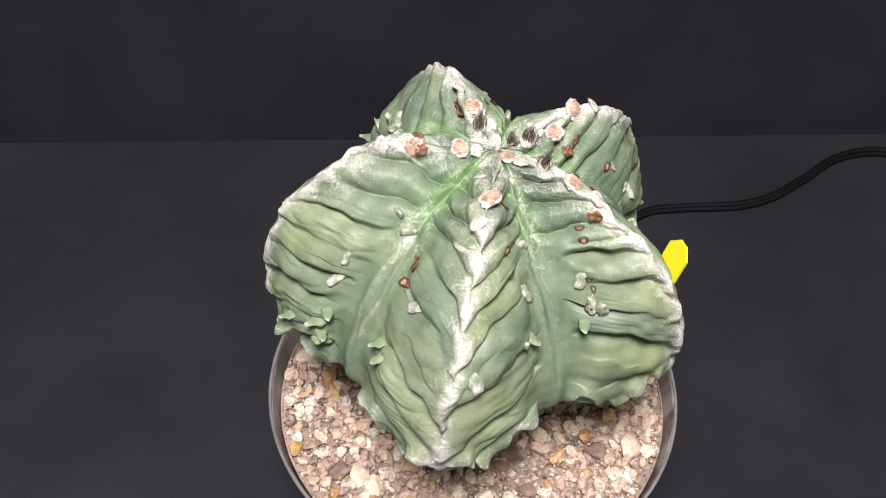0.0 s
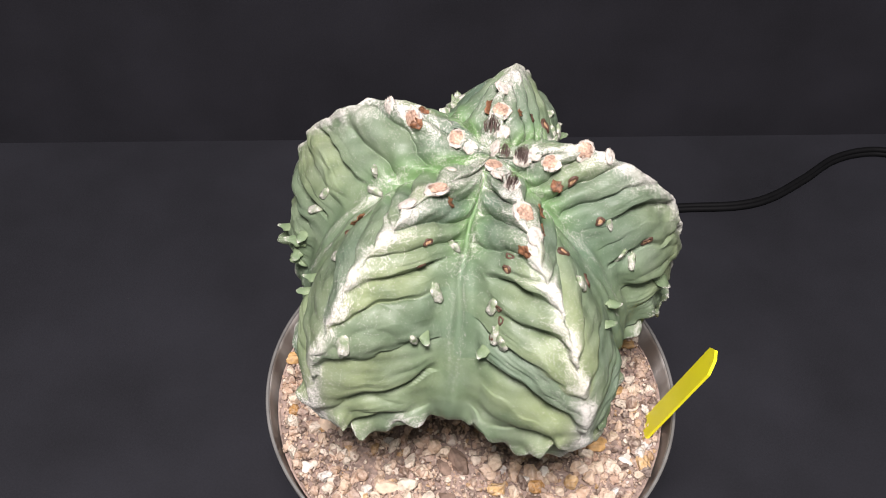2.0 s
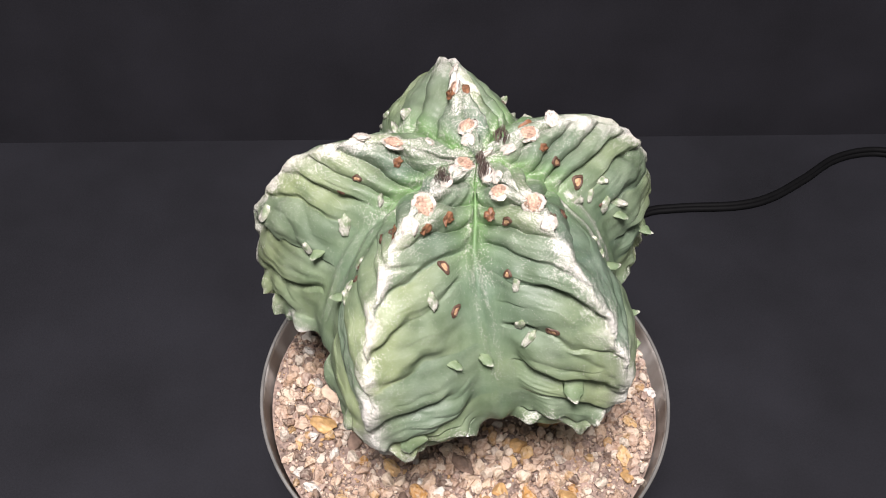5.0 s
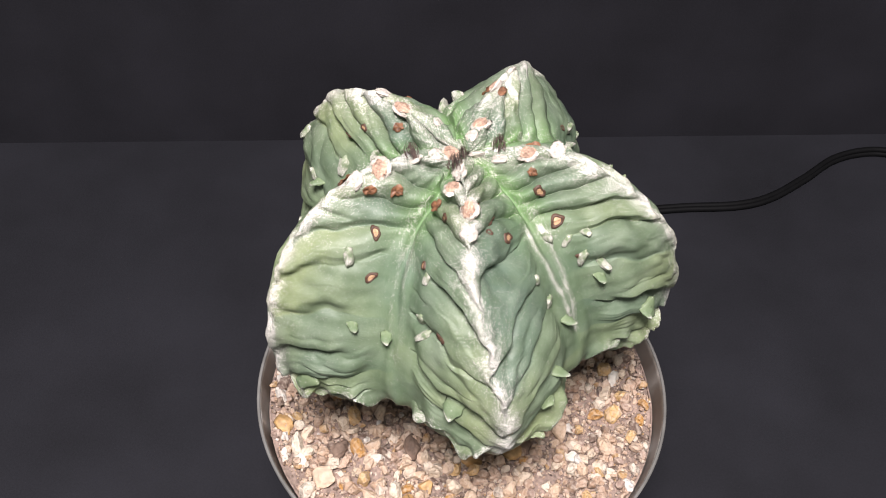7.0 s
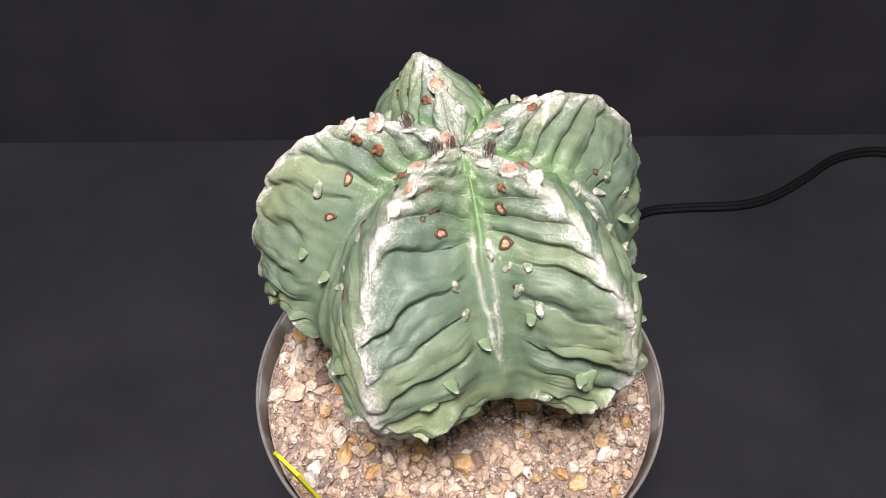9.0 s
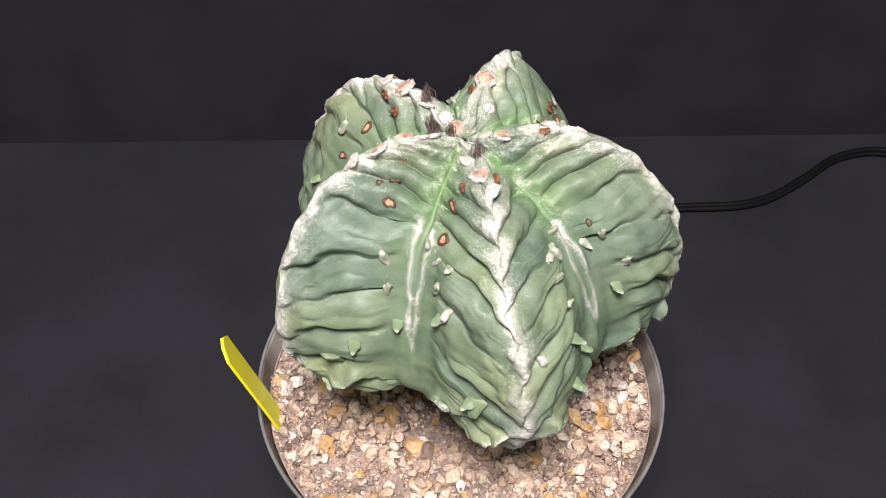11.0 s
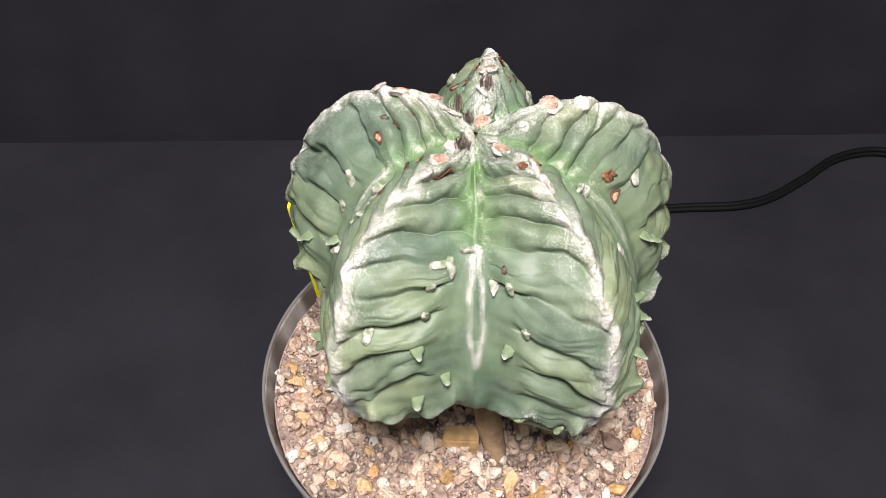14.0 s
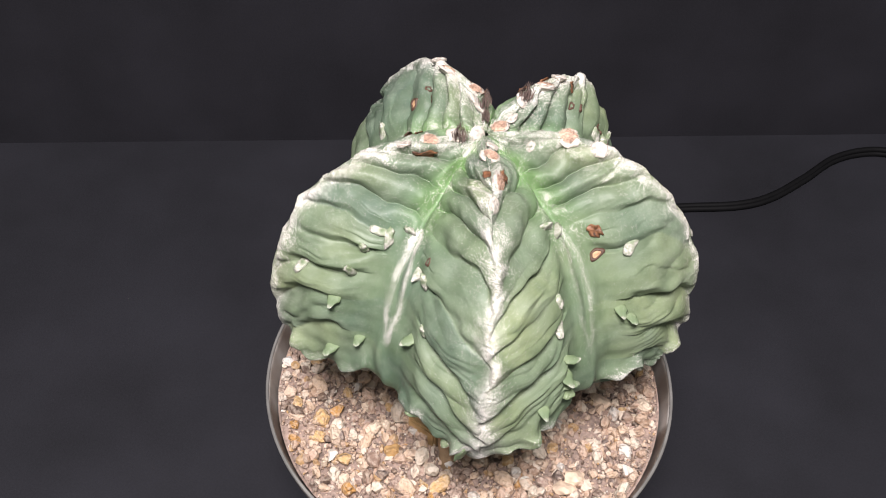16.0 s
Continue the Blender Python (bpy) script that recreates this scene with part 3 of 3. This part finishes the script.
    # wool cushions along the upper ribs: place and size in the plan, and whether the middle is tan
    for x, y, size, tan in [(-0.085, -0.042, 0.0165, 1), (-0.022, -0.026, 0.0145, 1), (0.015, -0.108, 0.0165, 1), (0.124, -0.072, 0.0175, 1), (0.097, 0.016, 0.0135, 1), (0.127, 0.054, 0.0155, 1), (-0.012, 0.058, 0.0150, 1), (0.035, -0.012, 0.0155, 1), (0.018, 0.002, 0.0120, 0), (0.052, -0.028, 0.0110, 0), (0.072, 0.010, 0.0100, 0), (0.004, -0.018, 0.0100, 0),
                            (0.004, -0.150, 0.0125, 0), (0.155, -0.090, 0.0130, 0), (0.158, 0.083, 0.0115, 0), (-0.034, 0.094, 0.0120, 0), (-0.122, -0.040, 0.0120, 0), (0.064, -0.004, 0.0125, 0), (0.083, -0.047, 0.0120, 0), (0.004, 0.027, 0.0125, 0), (-0.003, -0.052, 0.0085, 0)]:
        hit, normal = on_skin(x, y)
        tuft = part("wool_tuft", LOOK.choice(whites), cactus, "white woolly areole")
        tuft.matrix_local = frame_on(hit - normal * size * U * 0.24, normal, Vector((LOOK.gauss(0, 1), LOOK.gauss(0, 1), 0.1)), (size * U * 1.05, size * U * 0.95, size * U * 0.58))
        if tan:
            cap = part("tan_wool_cap", LOOK.choice(tans), tuft, "tan wool in the middle of the areole")
            cap.matrix_local = Matrix.LocRotScale((LOOK.uniform(-0.1, 0.1) * GRAIN, LOOK.uniform(-0.1, 0.1) * GRAIN, 0.34 * GRAIN), Euler((0, 0, LOOK.uniform(0, 6))), (0.78, 0.78, 0.62))
    # withered dark flowers near the crown
    for x, y, size in [(0.081, -0.046, 0.0125), (0.061, -0.003, 0.0125), (0.003, 0.026, 0.0125), (0.036, -0.010, 0.0095)]:
        hit, normal = on_skin(x, y)
        part("dried_flower", true_size(bristle_mesh(int(x * 9000))), cactus, "withered dark brown flower remains").matrix_local = frame_on(hit + normal * 0.0010, Vector((x * 3, y * 3, 1)), Vector((0, 1, 0.1)), (size * U, size * U, size * U))
    # orange-brown papery crusts beside older areoles
    for x, y, z, size in [(-0.030, 0.064, -0.934, 0.0200), (-0.072, -0.157, -0.987, 0.0150), (0.144, -0.107, -0.940, 0.013), (0.150, -0.062, -0.935, 0.012), (-0.071, -0.048, -0.905, 0.012), (-0.077, -0.017, -0.905, 0.010), (0.116, 0.005, -0.935, 0.012), (0.132, -0.034, -0.935, 0.012), (0.092, 0.052, -0.935, 0.009), (0.038, -0.100, -0.93, 0.010), (0.000, 0.076, -0.935, 0.009)]:
        hit, normal = on_skin(x, y, z)
        part("crust", true_size(crust_mesh(int(1000 + x * 9000))), cactus, "papery orange-brown crust").matrix_local = frame_on(hit + normal * 0.0002, normal, Vector((x, y, -0.05)), (size * U * 0.65, size * U * 0.80, size * U * 0.5))
    # old scars on the flanks
    edges, floors = [true_size(scar_mesh(k, False)) for k in range(5)], [true_size(scar_mesh(k, True)) for k in range(5)]
    for x, y, z, size in [(0.046, -0.157, -0.955, 6), (0.056, -0.179, -0.98, 5), (0.133, -0.121, -0.967, 6.5), (0.127, -0.108, -0.96, 4.5), (0.142, -0.156, -1.007, 5), (0.150, -0.163, -1.012, 5), (0.145, -0.180, -1.036, 8),
                          (0.126, 0.026, -0.944, 6), (0.170, 0.030, -0.986, 5.5), (0.165, -0.042, -0.977, 6.5), (0.198, -0.026, -1.024, 6), (0.207, 0.090, -1.04, 7), (0.019, 0.105, -0.948, 7), (0.021, 0.131, -0.976, 7.5),
                          (0.032, 0.177, -1.022, 6), (0.093, 0.066, -0.946, 7), (0.094, 0.096, -0.964, 7), (-0.153, 0.041, -0.995, 4), (-0.089, -0.163, -1.006, 7.5),
                          (-0.030, 0.075, -0.935, 6), (0.110, 0.085, -0.95, 5)]:
        hit, normal = on_skin(x, y, z)
        k, sz = LOOK.randrange(5), size * 0.001 * U
        m = frame_on(hit, normal, Vector((LOOK.gauss(0, 1), LOOK.gauss(0, 1), LOOK.gauss(0, 1))), (sz * LOOK.uniform(0.8, 1.4), sz, sz))
        scar = part("scar", edges[k], cactus, "dark brown scar with a tan middle")
        scar.matrix_local = m
        if size >= 5.5:
            part("scar_floor", floors[k], scar)
        else:
            tagged(scar, "small sunken dark brown scar")


grow()

# ---- pot, turntable ----
PC = (0.0102 * U, -0.0027 * U)
RIM, RIMZ, FOOT = 0.3295 * U, (-1.457 + TOP) * U, 0.022
pot = tagged(new("plant_pot"), "round smoky grey plastic pot with a thin rim", "pot")
prof = [(0, FOOT), (0.052, FOOT), (0.055, FOOT + 0.003), (RIM - 0.0030, RIMZ - 0.012), (RIM - 0.0018, RIMZ - 0.010), (RIM, RIMZ - 0.002), (RIM - 0.0002, RIMZ), (RIM - 0.0010, RIMZ),
        (RIM - 0.0012, RIMZ - 0.002), (RIM - 0.0042, RIMZ - 0.012), (0.053, FOOT + 0.004), (0, FOOT + 0.003)]
part("pot_wall", mesh_of("pot_wall", *lathe(prof, 160, PC), PLASTIC), pot)
lip = [(RIM - 0.0003 + 0.0006 * math.cos(a), RIMZ + 0.0002 + 0.0006 * math.sin(a)) for a in (2 * math.pi * k / 10 for k in range(11))]
part("rim", mesh_of("rim", *lathe(lip, 160, PC), RIM_PLASTIC), pot, "rolled grey rim of the pot")

turntable = tagged(new("turntable_plate"), "round black turntable plate under the pot", "turntable")
part("plate", mesh_of("plate", *lathe([(0, 0.012), (0.060, 0.012), (0.0615, 0.0135), (0.0615, 0.0205), (0.060, FOOT), (0, FOOT)], 96), BLACK), turntable)
base = tagged(new("motor_box", mesh_of("motor_box", *lathe([(0, 0), (0.056, 0), (0.057, 0.001), (0.056, 0.012), (0, 0.012)], 96), BLACK)), "low black turntable base standing on the board", "turntable")

# ---- gravel ----
SOIL = (-1.492 + TOP) * U
gravel = tagged(new("gravel"), "mixed beige, white and ochre gravel filling the pot", "gravel", kind="stuff")
R_IN = RIM - 0.0040


def soil_sheet():
    vs, fs, n, rings = [(PC[0], PC[1], SOIL)], [], 96, 26
    for i in range(1, rings + 1):
        for k in range(n):
            r, a = (R_IN + 0.0006) * i / rings, 2 * math.pi * k / n
            x, y = r * math.cos(a), r * math.sin(a)
            z = SOIL + 0.0016 * noise.noise(Vector((x * 60, y * 60, 0))) + 0.0012 * noise.noise(Vector((x * 240, y * 240, 3)))
            vs.append((PC[0] + x, PC[1] + y, z))
    fs += [(0, 1 + k, 1 + (k + 1) % n) for k in range(n)]
    for i in range(rings - 1):
        o = 1 + i * n
        fs += [(o + k, o + n + k, o + n + (k + 1) % n, o + (k + 1) % n) for k in range(n)]
    return vs, fs


part("bed", mesh_of("bed", *soil_sheet(), EARTH), gravel)
plug = [(R_IN - 0.0002, SOIL + 0.0006), (R_IN - 0.0012, SOIL - 0.012), (0.0520, FOOT + 0.0060), (0, FOOT + 0.0055)]
part("soil", mesh_of("soil", *lathe(plug, 96, PC), EARTH), gravel, "brown gritty soil under the gravel")


def pebble_mesh(name, seed, mat, sub=2):
    """A chunky, worn but angular stone about one unit in radius."""
    r = random.Random(seed)
    bm = bmesh.new()
    bmesh.ops.create_icosphere(bm, subdivisions=sub, radius=1.0)
    o = Vector((r.uniform(0, 50), r.uniform(0, 50), 0))
    sx, sy, sz = r.uniform(0.85, 1.35), r.uniform(0.7, 1.0), r.uniform(0.65, 0.95)
    cuts = [(Vector((r.gauss(0, 1), r.gauss(0, 1), r.gauss(0, 1))).normalized(), r.uniform(0.5, 0.78)) for _ in range(9)]
    for v in bm.verts:
        p = v.co.copy()
        for d, c in cuts:
            e = p.dot(d)
            if e > c:
                p -= d * (e - c) * 0.95
        p *= 1.25 + 0.20 * noise.noise(p * 1.4 + o) + 0.16 * noise.noise(p * 3.4 + o)
        v.co = (p.x * sx, p.y * sy, p.z * sz)
    return from_bm(name, bm, mat, False)


OCHRE = plain("ochre_stone", (0.47, 0.29, 0.125), 0.5, 0.45, 420, 0.0008)
PALE = plain("white_quartz", (0.74, 0.69, 0.61), 0.5, 0.15, 420, 0.0008)
UMBER = plain("brown_bark_chip", (0.21, 0.145, 0.11), 0.85, 0.45, 420, 0.001)
BUFF = plain("buff_pumice", (0.66, 0.51, 0.38), 0.75, 0.3, 420, 0.001)
# larger stones that stand out: radius and azimuth in the plan, size in millimetres, kind
MARKED = {"ochre": [(0.219, -175, 5.0), (0.241, -73, 6.0), (0.300, -41, 5.5), (0.133, 37, 5.0), (0.139, 68, 5.5), (0.229, 12, 5.0), (0.191, 15, 5.2), (0.231, 178, 5.6), (0.245, 38, 4.6), (0.292, -153, 4.6), (0.166, 144, 4.6), (0.292, 58, 4.0)],
          "white": [(0.286, -157, 4.0), (0.192, -142, 3.8), (0.312, -32, 3.6), (0.289, -111, 3.8), (0.190, -13, 3.8), (0.297, -28.5, 4.2), (0.246, 130, 4.6), (0.279, 11, 4.4), (0.205, 87, 4.0)],
          # first five: peat clumps at the groove feet, also darkening the shaded openings there
          "brown": [(0.135, -57, 6.0), (0.150, -66, 5.0), (0.140, 75, 5.5), (0.140, -3, 6.0), (0.140, -127, 5.5), (0.249, -138, 6.0), (0.204, -60.6, 5.5), (0.238, -25.6, 5.5)],
          "buff": [(0.230, -125.6, 5.8), (0.279, -18.7, 6.0), (0.218, -85, 5.0), (0.235, -131.5, 5.6)]}


def gravel_stones():
    """Stones strewn over the bed: the larger ones singly, the smaller ones and the grit between them joined."""
    r = random.Random(11)
    kinds = [true_size(pebble_mesh("pebble", 100 + i, STONE, 3)) for i in range(14)]
    placed = []
    for i, (kind, mat) in enumerate((("ochre", OCHRE), ("white", PALE), ("brown", UMBER), ("buff", BUFF))):
        shapes = [true_size(pebble_mesh("stone", 300 + 10 * i + k, mat, 3)) for k in range(3)]
        for rr, az, mm in MARKED[kind]:
            p, q = at(rr, az, -1.48), mm * 0.00058
            placed.append((p.x, p.y, q))
            ob = part("stone", r.choice(shapes), gravel, kind + " stone")
            ob.matrix_local = Matrix.LocRotScale((p.x, p.y, SOIL + q * 0.7), Euler((r.uniform(-0.5, 0.5), r.uniform(-0.5, 0.5), r.uniform(0, 6.3))), (q * 1.15 / GRAIN, q / GRAIN, q * 0.85 / GRAIN))

    def free(x, y, q):
        return all((x - a) ** 2 + (y - b) ** 2 > (0.80 * (q + c)) ** 2 for a, b, c in placed)

    tries = 0
    while len(placed) < 300 and tries < 16000:
        tries += 1
        q = r.choice((0.0028, 0.0026, 0.0024, 0.0022, 0.0021, 0.0019, 0.0018, 0.0017))
        rr, a = (R_IN - q) * math.sqrt(r.random()), r.uniform(0, 2 * math.pi)
        x, y = PC[0] + rr * math.cos(a), PC[1] + rr * math.sin(a)
        if rr < 0.026 or not free(x, y, q):
            continue
        placed.append((x, y, q))
        ob = part("pebble", r.choice(kinds), gravel)
        ob.matrix_local = Matrix.LocRotScale((x, y, SOIL + q * r.uniform(0.7, 1.25)), Euler((r.uniform(0, 6.3), r.uniform(0, 6.3), r.uniform(0, 6.3))), (q / GRAIN, q / GRAIN, q / GRAIN))

    def strew(name, count, sub, small, wide, low, high):
        forms = []
        for k in range(8):
            me = pebble_mesh(name, 200 + k + 40 * sub, GRIT, sub)
            forms.append((np.array([v.co[:] for v in me.vertices]), [tuple(p.vertices) for p in me.polygons]))
        vs, fs = [], []
        for _ in range(count):
            q = small + wide * r.random() ** 2
            rr, a = (R_IN - 0.4 * q) * math.sqrt(r.random()), r.uniform(0, 2 * math.pi)
            if sub == 2 and noise.noise(Vector((rr * math.cos(a) * 75, rr * math.sin(a) * 75, 7))) < -0.12 and r.random() < 0.75:
                continue
            m = np.array(Euler((r.uniform(0, 6), r.uniform(0, 6), r.uniform(0, 6))).to_matrix())
            p, faces = r.choice(forms)
            o = len(vs)
            vs.extend((p @ m.T * q + (PC[0] + rr * math.cos(a), PC[1] + rr * math.sin(a), SOIL + r.uniform(low, high) * q)).tolist())
            fs.extend(tuple(o + k for k in f) for f in faces)
        tagged(part(name, mesh_of(name, vs, fs, GRIT, False), gravel), kind="stuff")

    strew("small_stones", 2500, 2, 0.0009, 0.0014, 0.2, 1.6)
    strew("grit", 10000, 1, 0.0003, 0.0006, 0.4, 2.6)


def wood_block():
    """A small sawn block of wood with worn edges, half sunk in the gravel."""
    bm = bmesh.new()
    bmesh.ops.create_cube(bm, size=1.0)
    bmesh.ops.scale(bm, vec=(0.0075, 0.0125, 0.0085), verts=bm.verts)
    bmesh.ops.bevel(bm, geom=bm.edges[:], offset=0.0008, segments=2, affect="EDGES")
    bmesh.ops.subdivide_edges(bm, edges=bm.edges[:], cuts=2, use_grid_fill=True)
    for v in bm.verts:
        v.co *= 1 + 0.05 * noise.noise(v.co * 400)
    ob = part("wood_block", from_bm("wood_block", bm, BLOCK, False), gravel, "small tan wooden block beside the stem")
    p = at(0.100, 150, -1.48)
    ob.matrix_local = pose(p.x, p.y, SOIL + 0.0030, 4, -5, 150)


BLOCK = plain("tan_wood", (0.46, 0.30, 0.14), 0.7, 0.3, 300, 0.0006)
wood_block()


# ---- plant label ----
def label_strip():
    """A thin pointed strip with trimmed corners, leaning outwards at the rim."""
    foot, tip = at(0.290, 25.5, -1.53), at(0.366, 25.0, -1.262)
    up = (tip - foot)
    length = up.length
    up.normalize()
    side = Vector((-math.sin(radians(25)), math.cos(radians(25)), 0))
    out = side.cross(up).normalized()
    hw, th = 0.0056, 0.0005
    shape = [(-hw, 0), (hw, 0), (hw, length - 0.004), (hw * 0.35, length), (-hw * 0.35, length), (-hw, length - 0.004)]
    vs = [tuple(foot + side * x + up * y + out * s * th) for s in (-1, 1) for x, y in shape]
    n = len(shape)
    fs = [tuple(range(n))[::-1], tuple(range(n, 2 * n))] + [(k, (k + 1) % n, n + (k + 1) % n, n + k) for k in range(n)]
    return vs, fs


plant_label = tagged(new("plant_label", mesh_of("plant_label", *label_strip(), YELLOW, False)), "bright yellow plastic plant label stuck in the gravel", "label")

# ---- cable ----
CABLE = [(0.03, 0.050, 0.006), (0.060, 0.130, 0.005), (0.080, 0.205, 0.0025), (0.1004, 0.2305, 0.002), (0.123, 0.2376, 0.002), (0.158, 0.2427, 0.002), (0.180, 0.2515, 0.002), (0.2037, 0.2700, 0.002), (0.2247, 0.2890, 0.002), (0.248, 0.2985, 0.002), (0.275, 0.2985, 0.002), (0.36, 0.30, 0.002), (0.5, 0.31, 0.002)]


def cable_strand(second):
    f = np.linspace(0, 1, 120)
    pts = spline(CABLE, f)
    lift = np.interp(f, [0, 0.35, 0.6, 0.75, 1], [0.0004, 0.0008, 0.0018, 0.0036, 0.0036]) * second
    shift = np.interp(f, [0, 0.35, 0.6, 0.75, 1], [0.0030, 0.0030, 0.0030, 0.0012, 0.0012]) * second
    return tube([(p[0], p[1] + b * 0.75 - 0.0045, p[2] + a * 0.75) for p, a, b in zip(pts, lift, shift)], 0.0018, 12)


cable = tagged(new("power_cable"), "thin black twin-core power cable lying on the board", "cable")
part("strand", mesh_of("strand", *cable_strand(0), RUBBER), cable)
part("strand", mesh_of("strand", *cable_strand(1), RUBBER), cable)

gravel_stones()


def motions():
    for thing, off in ((cactus, 0), (pot, 0.0009), (turntable, 0), (gravel, 0.0009), (plant_label, 0)):
        walk(thing, [(t, pose(off, 0, 0, 0, 0, -SPIN * t)) for t in range(17)])


motions()
